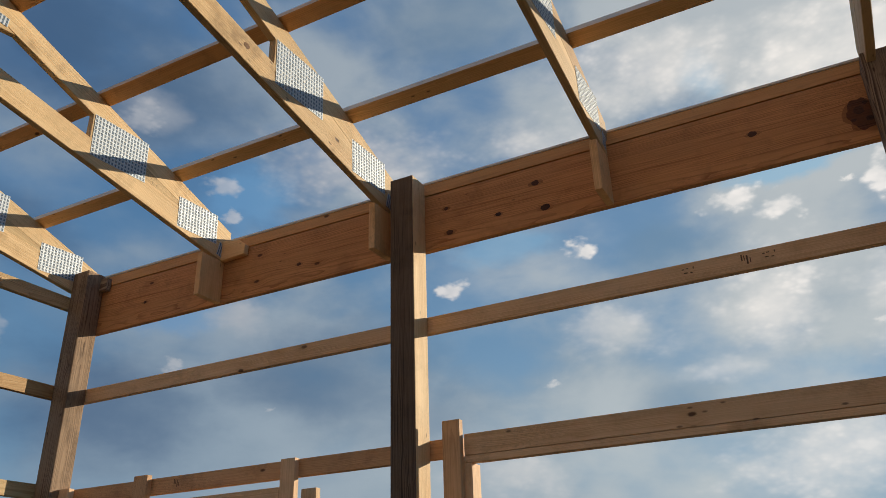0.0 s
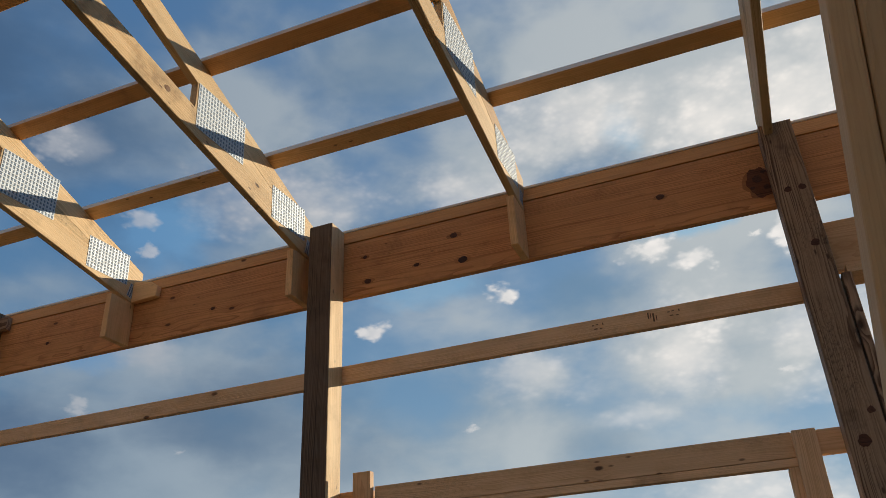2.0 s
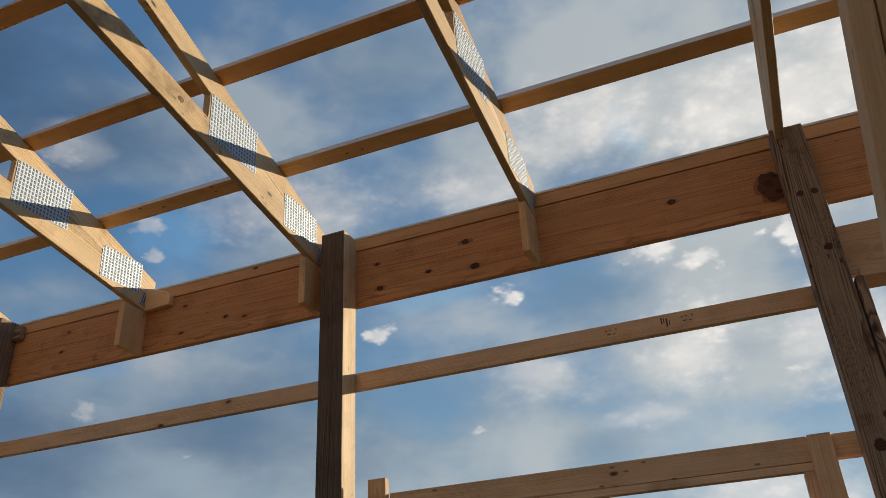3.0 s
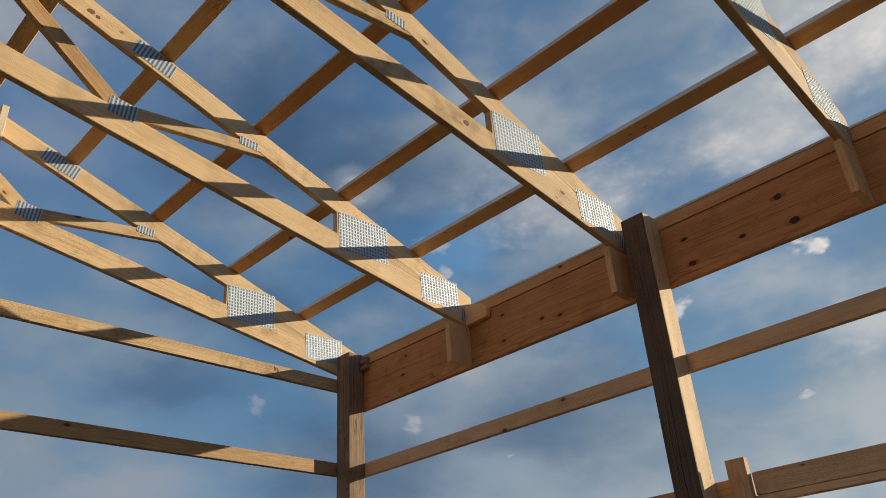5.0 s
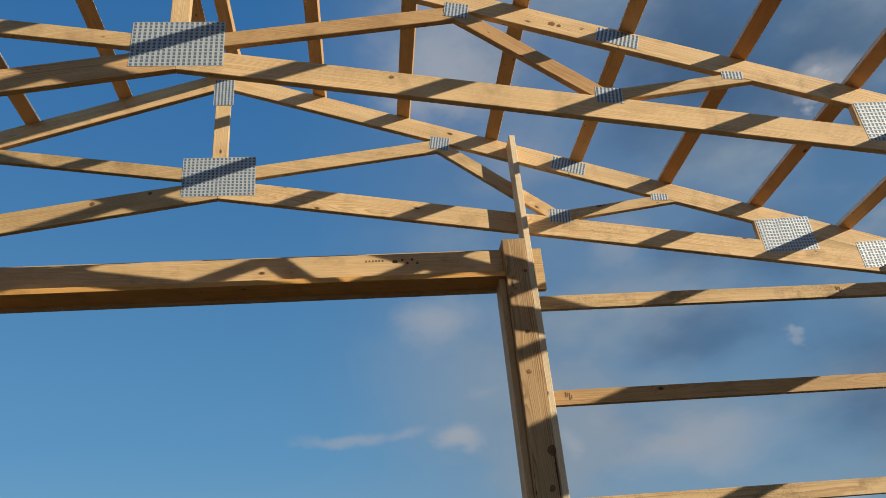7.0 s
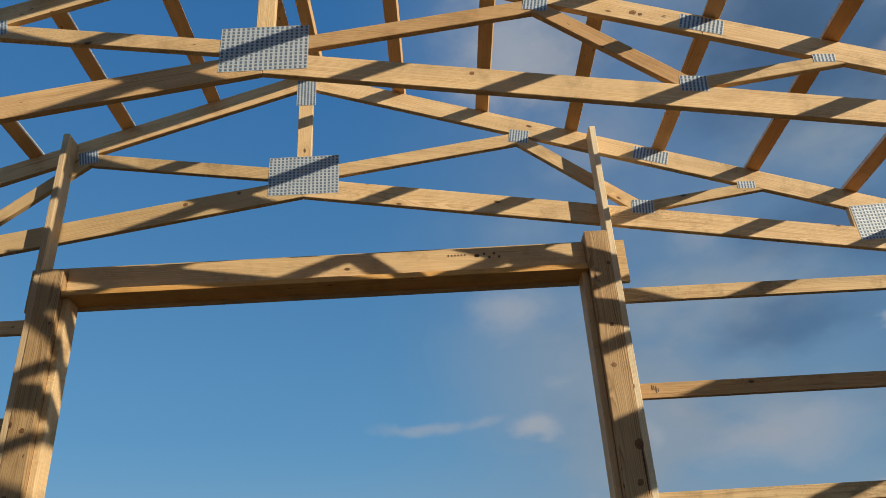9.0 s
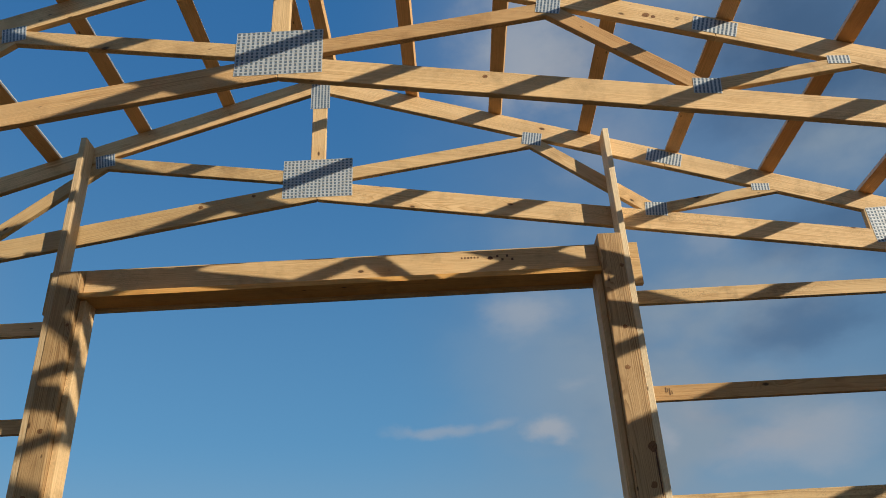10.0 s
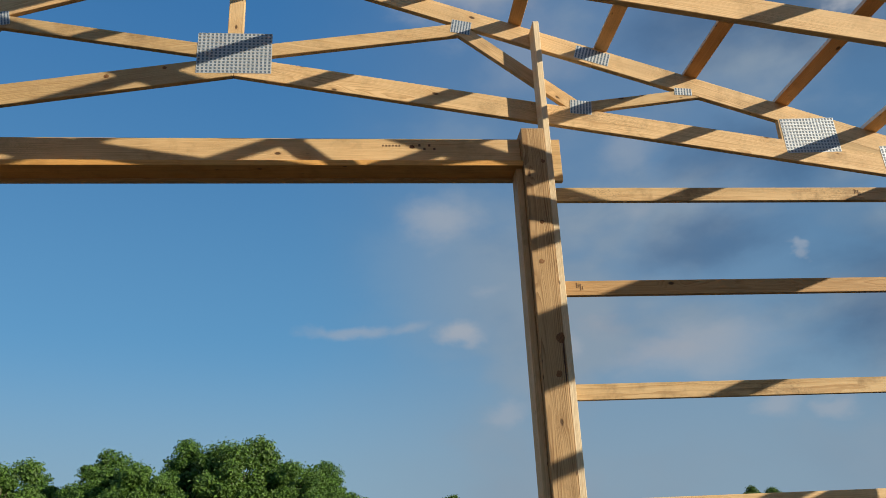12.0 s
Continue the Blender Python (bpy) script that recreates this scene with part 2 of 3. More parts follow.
    dot = g.add("ShaderNodeTexVoronoi", {"Vector": g.vec("MULTIPLY", q, (9.0, 24.0, 24.0)), "Scale": 1.0, "Randomness": 1.0})
    speck = g.math("MULTIPLY", g.step(dot.outputs["Distance"], 0.06, 0.16, 1.0, 0.0), g.step(g.add("ShaderNodeSeparateXYZ", {0: dot.outputs["Color"]}).outputs[1], 0.74, 0.78))
    col = g.mix(g.math("MULTIPLY", speck, 0.75), col, knot)
    streak = g.noise(g.vec("MULTIPLY", q, (1.6, 45.0, 45.0)), 1.0, 4.0, 0.6)
    col = g.mix(g.math("MULTIPLY", g.step(streak, 0.52, 0.72), 0.30), col, dark)
    # mildew specks in patches, and some boards that have gone brown
    patch = g.step(g.noise(g.vec("MULTIPLY", q, (1.1, 4.0, 4.0)), 1.0, 3.0, 0.6), 0.50, 0.66)
    mould = g.math("MULTIPLY", patch, g.step(g.noise(g.vec("MULTIPLY", q, (0.5, 1.0, 1.0)), 170.0, 4.0, 0.75), 0.47, 0.66))
    col = g.mix(g.math("MULTIPLY", mould, g.math("MULTIPLY", soil, 0.85), 0.0), col, tuple(0.22 * c for c in dark))
    brown = g.step(g.math("FRACT", g.math("MULTIPLY", rnd, 5.7)), 0.62, 1.0, 0.0, 0.8)
    col = g.mix(brown, col, g.mix(1.0, col, (0.74, 0.60, 0.48), "MULTIPLY"))
    col = g.mix(g.math("MULTIPLY", near, 0.35 * knots), col, dark)
    col = g.mix(g.math("MULTIPLY", core, 0.9), col, knot)
    vary = g.math("MULTIPLY_ADD", rnd, 0.32, 0.80)
    col = g.mix(1.0, col, g.add("ShaderNodeCombineColor", {0: vary, 1: vary, 2: g.math("MULTIPLY_ADD", rnd, 0.36, 0.76)}).outputs[0], "MULTIPLY")
    height = g.math("ADD", g.math("MULTIPLY", fine, 0.6), g.math("MULTIPLY", late, 0.5))
    height = g.math("SUBTRACT", height, core)
    finish(g, col, g.math("MULTIPLY_ADD", fine, 0.2, rough - 0.1), 0.0, height, 0.0012, 0.3)
    return m


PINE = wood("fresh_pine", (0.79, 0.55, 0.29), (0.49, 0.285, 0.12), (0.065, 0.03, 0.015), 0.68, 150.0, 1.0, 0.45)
PURLIN = wood("purlin_pine", (0.92, 0.57, 0.27), (0.62, 0.33, 0.125), (0.07, 0.03, 0.013), 0.5, 165.0)
RED = wood("reddish_fir", (0.86, 0.41, 0.165), (0.45, 0.165, 0.058), (0.045, 0.016, 0.010), 0.75, 120.0, 0.9, 0.35)
TREATED = wood("treated_post", (0.46, 0.30, 0.185), (0.12, 0.066, 0.037), (0.028, 0.014, 0.009), 0.9, 125.0, 0.9, 0.5, 0.75)
SIDE = wood("side_wall_pine", (0.90, 0.59, 0.34), (0.62, 0.34, 0.16), (0.07, 0.03, 0.015), 0.6, 150.0, 1.0, 0.35)
ORANGE = wood("orange_pine", (0.85, 0.47, 0.15), (0.60, 0.28, 0.07), (0.07, 0.03, 0.015), 0.6, 95.0)
PALE = wood("door_post_pine", (0.60, 0.395, 0.20), (0.25, 0.13, 0.052), (0.05, 0.022, 0.011), 0.85, 110.0, 0.9, 0.45)
# darker copy of the treated post wood, shade put into its colour
SHADED = wood("shaded_post_front", (0.19, 0.125, 0.08), (0.055, 0.033, 0.02), (0.02, 0.01, 0.007), 0.9, 125.0, 0.9, 0.5, 0.75)
LIGHT = wood("bright_pine", (0.86, 0.70, 0.47), (0.58, 0.39, 0.20), (0.08, 0.04, 0.02), 0.6, 150.0, 1.0, 0.25)
SMOOTH = wood("planed_board", (0.66, 0.40, 0.185), (0.52, 0.29, 0.12), (0.10, 0.05, 0.025), 0.35, 170.0, 0.5, 0.15)
EDGE = wood("pale_edge", (0.90, 0.80, 0.68), (0.72, 0.58, 0.44), (0.10, 0.06, 0.04), 0.4, 150.0, 0.5, 0.2)


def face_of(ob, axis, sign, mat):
    """Gives the faces that look along one local axis another material."""
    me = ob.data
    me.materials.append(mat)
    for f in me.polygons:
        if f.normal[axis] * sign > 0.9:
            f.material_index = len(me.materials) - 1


def galvanised():
    m, g = material("galvanised_steel")
    p = g.add("ShaderNodeTexCoord").outputs["Object"]
    n = g.noise(p, 60.0, 4.0, 0.6)
    k = g.add("ShaderNodeTexVoronoi", {"Vector": p, "Scale": 90.0}).outputs["Color"]
    kk = g.add("ShaderNodeSeparateXYZ", {0: k}).outputs[0]
    col = g.mix(n, (0.46, 0.49, 0.51), (0.64, 0.66, 0.66))
    finish(g, col, g.math("MULTIPLY_ADD", kk, 0.2, 0.52), 0.35, n, 0.0006, 0.5)
    return m


def plain(name, colour, rough=0.7, scale=30.0, amount=0.3, metal=0.0):
    m, g = material(name)
    p = g.add("ShaderNodeTexCoord").outputs["Object"]
    n = g.noise(p, scale, 4.0, 0.6)
    finish(g, g.mix(g.math("MULTIPLY", n, amount), colour, tuple(0.3 * c for c in colour)), rough, metal, n, 0.001)
    return m


STEEL = galvanised()
SLOT = plain("punched_slot", (0.13, 0.18, 0.24), 0.5)
INK = plain("stamp_ink", (0.17, 0.095, 0.05), 0.8)

# ---- lumber ----


def mesh_of(name, bm, *mats):
    me = bpy.data.meshes.new(name)
    bm.normal_update()
    bm.to_mesh(me)
    bm.free()
    for m in mats:
        me.materials.append(m)
    return me


def part(name, bm, mats, parent, label="", m=None):
    ob = new(name, mesh_of(name, bm, *(mats if isinstance(mats, (list, tuple)) else (mats,))))
    ob.parent = parent
    if m is not None:
        ob.matrix_local = m
    return tagged(ob, label) if label else ob


def board(a, b, c, bevel=0.003):
    """A sawn board from the origin: a long in x, b in y, c in z, with eased edges."""
    bm = bmesh.new()
    bmesh.ops.create_cube(bm, size=1.0)
    for v in bm.verts:
        v.co = Vector(((v.co.x + 0.5) * a, (v.co.y + 0.5) * b, (v.co.z + 0.5) * c))
    bmesh.ops.bevel(bm, geom=list(bm.edges), offset=bevel, segments=2, affect="EDGES", profile=0.5)
    return bm


def place(name, lo, hi, axis, mat, label="", category="", group="", bevel=0.003, parent=None):
    """A board that fills the box from lo to hi, its grain along the axis x, y or z."""
    d = [hi[i] - lo[i] for i in range(3)]
    if axis == "x":
        bm, turn, at = board(d[0], d[1], d[2], bevel), Matrix(), Vector(lo)
    elif axis == "y":
        bm = board(d[1], d[0], d[2], bevel)
        turn, at = Matrix.Rotation(radians(90), 4, "Z"), Vector((hi[0], lo[1], lo[2]))
    else:
        bm = board(d[2], d[1], d[0], bevel)
        turn, at = Matrix.Rotation(radians(-90), 4, "Y"), Vector((hi[0], lo[1], lo[2]))
    ob = new(name, mesh_of(name, bm, mat))
    ob.matrix_world = Matrix.Translation(at) @ turn
    if parent is not None:
        ob.parent = parent
    if label:
        tagged(ob, label, category, group)
    return ob


def sawn(name, poly, along, mat, parent, thick=0.038, label="", inset=0.0):
    """A truss member: its outline poly in y, z, sawn from stock 38 mm thick, from x = -thick to 0; grain runs along (y, z)."""
    d = Vector((0.0, *along)).normalized()
    up = Vector((1, 0, 0)).cross(d)
    o = Vector((0.0, *poly[0]))
    bm = bmesh.new()
    vs = []
    for y, z in poly:
        w = Vector((0, y, z)) - o
        vs.append(bm.verts.new((w.dot(d), inset, w.dot(up))))
    f = bm.faces.new(vs)
    got = bmesh.ops.extrude_face_region(bm, geom=[f])
    for v in got["geom"]:
        if isinstance(v, bmesh.types.BMVert):
            v.co.y += thick - 2 * inset
    bmesh.ops.recalc_face_normals(bm, faces=bm.faces)
    bmesh.ops.bevel(bm, geom=list(bm.edges), offset=0.0025, segments=1, affect="EDGES")
    # local x = d, local y = -x of the world, local z = up
    m = Matrix(((d.x, -1, up.x, o.x), (d.y, 0, up.y, o.y), (d.z, 0, up.z, o.z), (0, 0, 0, 1)))
    return part(name, bm, mat, parent, label, m)


def nail_plate(w, h, nu, nv):
    """A punched toothed plate, w by h in y and z, centred on the origin, with rows of slots and curled tabs."""
    bm = bmesh.new()
    bmesh.ops.create_cube(bm, size=1.0)
    for v in bm.verts:
        v.co = Vector((v.co.x * 0.0015, v.co.y * w, v.co.z * h))
    us, vs_ = w / nu, h / nv
    for i in range(nu):
        for j in range(nv):
            y, z = -w / 2 + us * (i + 0.5), -h / 2 + vs_ * (j + 0.5)
            a, b = (us * 0.25, vs_ * 0.33) if nu > 11 else (us * 0.25, vs_ * 0.45)
            q = [bm.verts.new((0.0013, y + sy * a, z + sz * b)) for sy, sz in ((-1, -1), (1, -1), (1, 1), (-1, 1))]
            bm.faces.new(q).material_index = 1
            if nu <= 11:
                continue
            c = b * 0.4
            r = [bm.verts.new((0.0016, y - a, z + b * 0.6)), bm.verts.new((0.0016, y + a, z + b * 0.6)),
                 bm.verts.new((0.0040, y + a * 0.9, z + b * 0.6 + c)), bm.verts.new((0.0040, y - a * 0.9, z + b * 0.6 + c)),
                 bm.verts.new((0.0016, y - a, z + b * 1.3)), bm.verts.new((0.0016, y + a, z + b * 1.3))]
            bm.faces.new((r[0], r[1], r[2], r[3]))
            bm.faces.new((r[3], r[2], r[5], r[4]))
    return bm


# ---- roof trusses: raised-chord, symmetrical about the ridge ----
RIDGE, SLOPE, RISE = -4.446, 0.340, 0.164
TOP0, BOT0 = 3.808, 3.549
TOPV, BOTV = 0.140, 0.145
ZP = TOP0 - SLOPE * RIDGE


def flip(y):
    return 2 * RIDGE - y


def top_z(y):
    return TOP0 - SLOPE * y


def bot_z(y):
    return BOT0 - RISE * y


def strip(a, b, w):
    """The outline of a straight web from a to b, w wide."""
    d = (Vector(b) - Vector(a)).normalized()
    n = Vector((-d.y, d.x)) * (w / 2)
    a, b = Vector(a), Vector(b)
    return [tuple(a - n), tuple(b - n), tuple(b + n), tuple(a + n)]


def build_truss():
    truss = new("roof_truss")
    for side in (0, 1):
        f = (lambda y: y) if side == 0 else flip
        sg = -1 if side == 0 else 1

        def poly(pts):
            return [(f(y), z) for y, z in pts]

        splice, E = -2.135, 0.136
        tz = lambda y: top_z(y) - TOPV
        sawn("top_chord", poly([(0.176, 3.6235), (E, 3.6235), (E - 0.002, tz(E) + 0.002), (splice, tz(splice)), (splice, top_z(splice)), (0.176, top_z(0.176))]), (sg, SLOPE), PINE, truss)
        sawn("top_chord", poly([(splice - 0.002, tz(splice)), (RIDGE + 0.001, tz(RIDGE)), (RIDGE + 0.001, ZP), (splice - 0.002, top_z(splice))]),
             (sg, SLOPE), PINE, truss)
        sawn("bottom_chord", poly([(E, bot_z(E)), (RIDGE + 0.001, bot_z(RIDGE)), (RIDGE + 0.001, bot_z(RIDGE) + BOTV), (-0.150, tz(-0.150) - 0.001),
                                   (E, tz(E) - 0.001)]), (sg, RISE), PINE, truss)
        sawn("heel_wedge", poly([(-0.20, bot_z(-0.20) + BOTV - 0.006), (-0.88, bot_z(-0.88) + BOTV - 0.006), (-0.88, tz(-0.88) + 0.006), (-0.20, tz(-0.20) + 0.006)]), (sg, 0.25), PINE, truss, inset=0.0010)
        # short upright between the chords by the heel, and three webs
        sawn("web", poly([(-0.90, bot_z(-0.9) + BOTV - 0.01), (-0.938, bot_z(-0.938) + BOTV - 0.01), (-0.938, tz(-0.938) + 0.01), (-0.90, tz(-0.90) + 0.01)]), (0, 1), PINE, truss, inset=0.0006)
        sawn("web", poly(strip((-4.40, 4.447), (-2.985, 4.660), 0.092)), (sg, 0.15), PINE, truss, inset=0.0009)
        sawn("web", poly(strip((-2.985, 4.645), (-2.262, 4.070), 0.087)), (-sg, -0.79), PINE, truss, inset=0.0006)
        sawn("web", poly([(-2.19, 4.045), (-1.44, 4.157), (-1.575, 4.206), (-2.175, 4.120)]), (-sg, 0.14), PINE, truss, inset=0.0006)
        s = 1 if side == 0 else -1
        for y, z, w, h, tilt, nu, nv in (
                (-0.737, 3.878, 0.370, 0.250, 2.0, 17, 11),
                (-0.115, 3.711, 0.325, 0.192, 2.5, 13, 10),
                (-2.129, 4.464, 0.232, 0.097, -17.6, 11, 5),
                (-2.247, 4.072, 0.140, 0.098, -5.0, 7, 5),
                (-2.992, 4.672, 0.130, 0.100, -10.6, 7, 5),
                (-1.547, 4.196, 0.115, 0.052, -3.0, 6, 3)):
            part("nail_plate", nail_plate(w, h, nu, nv), (STEEL, SLOT), truss, "", Matrix.Translation((0.0012, f(y), z)) @ Matrix.Rotation(radians(s * tilt), 4, "X"))
        part("tie_plate", nail_plate(0.05, 0.09, 3, 5), (STEEL, SLOT), truss, "", Matrix.Translation((0.0016, f(0.096), 3.598)) @ Matrix.Rotation(radians(-s * 14), 4, "X"))
    sawn("king_post", [(RIDGE - 0.049, bot_z(RIDGE) + BOTV - 0.02), (RIDGE + 0.049, bot_z(RIDGE) + BOTV - 0.02), (RIDGE + 0.049, ZP - TOPV + 0.01), (RIDGE - 0.049, ZP - TOPV + 0.01)], (0, 1), PINE, truss, inset=0.0006)
    part("nail_plate", nail_plate(0.464, 0.297, 18, 13), (STEEL, SLOT), truss, "", Matrix.Translation((0.0012, RIDGE + 0.003, 4.444)))
    part("nail_plate", nail_plate(0.134, 0.22, 6, 11), (STEEL, SLOT), truss, "", Matrix.Translation((0.0012, RIDGE + 0.002, 5.135)))
    return truss


TRUSS_X = (-0.142, 1.075, 2.300, 3.539, 4.742, 5.90, 7.12, 8.34, 9.52)
truss = build_truss()
tagged(truss, "pale pine scissor roof truss with punched galvanised nail plates", "roof truss", "roof trusses")
truss.matrix_world = Matrix.Translation((TRUSS_X[0], 0, 0))
TRUSSES = [truss]
for x in TRUSS_X[1:]:
    TRUSSES.append(copy_thing(truss, Matrix.Translation((x, 0, 0))))

for plate in TRUSSES[1].children:
    at = plate.matrix_local.translation
    if plate.name.startswith("nail_plate") and abs(at.y - RIDGE) < 0.01 and at.z < 4.6:
        plate.matrix_local = Matrix.Translation((0, 0.038, -0.010)) @ plate.matrix_local

# ---- purlins flat across the trusses ----
ANG = math.atan(SLOPE)


def purlin(y, side):
    z = top_z(y)
    x0, x1 = TRUSS_X[0] - 0.045 - 0.01 * ((y * 7) % 1), TRUSS_X[-1] + 0.03
    ob = new("purlin", mesh_of("purlin", board(x1 - x0, 0.089, 0.038, 0.003), PURLIN))
    yy, a = (y, -ANG) if side == 0 else (flip(y), ANG)
    ob.matrix_world = Matrix.Translation((x0, yy, z + 0.001)) @ Matrix.Rotation(a, 4, "X") @ Matrix.Translation((0, -0.0445, 0))
    # the edge towards the ridge is paler than the other faces
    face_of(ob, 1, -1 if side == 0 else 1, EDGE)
    tagged(ob, "sawn pine roof purlin laid flat across the trusses", "purlin", "roof purlins")


for y in (-0.3155, -0.889, -1.4825, -2.067, -2.633, -3.228, -3.800, -4.365):
    for side in (0, 1):
        purlin(y, side)

# ---- side wall ----
LAB_POST = "dark treated square timber post with rough weathered grain"
POSTS = ((0.0, 3.675), (2.505, 3.665), (4.826, 3.605), (7.24, 3.65), (9.66, 3.65))
SIDE_POSTS, DOOR_POSTS = [], []
for y0 in (0.0, flip(0.14)):
    for x, top in POSTS:
        SIDE_POSTS.append(place("timber_post", (x - 0.14, y0, -0.02), (x, y0 + 0.14, top), "z", TREATED, LAB_POST, "post", "wall posts", 0.006))

# sun and shade painted on this post: paler sunward side, darker front
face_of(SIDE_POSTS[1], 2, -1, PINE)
face_of(SIDE_POSTS[1], 1, -1, SHADED)

LONG = 9.72
HEADERS = []
for y0, s in ((0.14, 1), (flip(0.14), -1)):
    a = sorted((y0 + s * 0.001, y0 + s * 0.039))
    b = sorted((y0 + s * 0.0395, y0 + s * 0.078))
    HEADERS.append(place("header_beam", (-0.18, a[0], 3.260), (LONG, a[1], 3.590), "x", RED, "reddish-brown knotty timber header beam along the wall posts", "beam", "wall headers", 0.004))
    place("top_plate", (-0.18, a[0] + 0.0010, 3.5970), (LONG, a[1], 3.6225), "x", PURLIN, "thin orange pine plate on top of the header beam", "plate", "top plates", 0.002)
    place("eave_board", (-0.18, b[0], 3.40), (LONG, b[1], 3.688), "x", PURLIN, "orange pine eave board behind the header beam", "board", "eave boards", 0.003)
    place("edge_strip", (-0.19, b[0] - 0.004, 3.689), (LONG, b[1] + 0.05, 3.703), "x", EDGE, "thin pale strip nailed along the top of the eave board", "strip", "eave strips", 0.002)

for x in TRUSS_X[1:4] + TRUSS_X[5:]:
    for y0, y1 in ((-0.05, 0.139), (flip(0.139), flip(-0.05))):
        place("bearing_block", (x - 0.039, y0, 3.257), (x - 0.001, y1, 3.528), "z", PURLIN, "short pine block under a truss heel on the header", "block", "bearing blocks")

bm = bmesh.new()
front = [bm.verts.new((x, 0.0, z)) for x, z in ((0.0, 0.0), (0.185, 0.008), (0.190, 0.070), (0.135, 0.112), (0.0, 0.136))]
got = bmesh.ops.extrude_face_region(bm, geom=[bm.faces.new(front)])
for v in got["geom"]:
    if isinstance(v, bmesh.types.BMVert):
        v.co.y += 0.038
bmesh.ops.recalc_face_normals(bm, faces=bm.faces)
bmesh.ops.bevel(bm, geom=list(bm.edges), offset=0.003, segments=1, affect="EDGES")
heel_block = new("heel_block", mesh_of("heel_block", bm, PURLIN))
heel_block.matrix_world = Matrix.Translation((1.077, 0.101, 3.525))
tagged(heel_block, "offcut of pine with a sloping end nailed beside a truss heel", "block", "heel blocks")
place("heel_block", (0.003, 0.101, 3.55), (0.070, 0.139, 3.64), "x", TREATED, "dark offcut of timber nailed beside the corner post", "block", "heel blocks")

LAB_GIRT = "sawn pine wall girt nailed outside the posts"
for top in (2.885, 2.255, 1.65, 1.04, 0.44):
    place("wall_girt", (-0.18, flip(0.179), top - 0.089), (LONG, flip(0.141), top), "x", SIDE, LAB_GIRT, "girt", "wall girts")
GIRT_1 = place("wall_girt", (-0.18, 0.141, 2.796), (4.820, 0.179, 2.885), "x", SIDE, LAB_GIRT, "girt", "wall girts")
GIRT_2 = place("wall_girt", (-0.18, 0.141, 2.166), (2.668, 0.179, 2.256), "x", SIDE, LAB_GIRT, "girt", "wall girts")
place("wall_girt", (4.505, 0.141, 2.166), (4.820, 0.179, 2.262), "x", SIDE, LAB_GIRT, "girt", "wall girts")
for top in (1.65, 1.04, 0.44):
    place("wall_girt", (-0.18, 0.141, top - 0.089), (0.60, 0.179, top), "x", SIDE, LAB_GIRT, "girt", "wall girts")

# window framing between the posts
LAB_STUD = "upright pine stud beside a window opening"
window = new("window_framing")
tagged(window, "rough pine window opening framed between two wall posts", "window framing", "window framings")
place("window_head", (2.684, 0.141, 2.166), (4.506, 0.179, 2.266), "x", SIDE, parent=window)
place("window_soffit", (2.660, 0.1395, 2.132), (4.530, 0.188, 2.164), "x", SIDE, parent=window)
for x0, x1, top in ((2.590, 2.682, 2.332), (4.508, 4.596, 2.262)):
    place("window_stud", (x0, 0.101, 0.0), (x1, 0.139, top), "z", SIDE, parent=window)
for x0, x1, top in ((2.660, 2.722, 2.131), (4.468, 4.530, 2.131)):
    place("window_jamb", (x0, 0.1395, 0.0), (x1, 0.230, top), "z", SIDE, parent=window)
window = new("window_framing")
tagged(window, "smaller rough pine window opening beside the corner post", "window framing", "window framings")
for x0, x1, y0, top in ((1.640, 1.732, 0.101, 2.258), (0.580, 0.686, 0.101, 2.275), (1.780, 1.872, 0.101, 2.095), (0.004, 0.092, 0.061, 2.250)):
    place("window_stud", (x0, y0, 0.0), (x1, y0 + 0.038, top), "z", SIDE, parent=window)
place("window_head", (0.688, 0.101, 2.030), (1.638, 0.139, 2.118), "x", SIDE, parent=window)

# opening past the third post
opening = new("door_framing")
tagged(opening, "pine door head and jamb framed beside the wall post", "door framing")
place("door_head", (4.830, 0.141, 2.897), (7.09, 0.179, 3.131), "x", SIDE, parent=opening)
place("door_soffit", (4.866, 0.060, 2.850), (7.09, 0.215, 2.889), "x", SIDE, parent=opening)
place("door_jamb", (4.840, 0.040, 0.0), (4.878, 0.180, 2.848), "z", TREATED, parent=opening)

# ---- end wall with the tall door opening ----
PR, PL = (-2.682, -2.542), (-5.985, -5.845)
for y0, y1, top in ((*PR, 3.838), (*PL, 3.766)):
    DOOR_POSTS.append(place("door_post", (-0.14, y0, -0.02), (0.0, y1, top), "z", PALE, "weathered square door post with knots and a check", "post", "door posts", 0.005))
place("door_stud", (-0.139, -2.540, 0.0), (-0.005, -2.502, 4.629), "z", LIGHT, "long pine stud beside the door post up to the truss", "stud", "door studs")
place("door_stud", (-0.139, -6.025, 0.0), (-0.005, -5.987, 4.780), "z", LIGHT, "long pine stud beside the door post up to the truss", "stud", "door studs")
DOOR_HEAD = place("door_header", (-0.098, -5.843, 3.625), (-0.060, -2.684, 3.790), "y", PINE, "inner board of the door header, pale pine", "beam", "door headers")
place("door_header", (-0.220, -6.14, 3.569), (-0.182, -2.400, 3.860), "y", PINE, "outer board of the door header past both posts", "beam", "door headers")
place("door_head_jamb", (-0.180, -5.843, 3.588), (-0.010, -2.684, 3.623), "y", ORANGE, "flat pine board under the door header", "jamb")
for y0, y1 in ((-2.722, -2.684), (-5.843, -5.805)):
    place("door_jamb", (-0.18, y0, 0.0), (-0.045, y1, 3.586), "z", PINE, "pine liner board on the side of the door post", "jamb", "door jambs")
GIRTS_E = {}
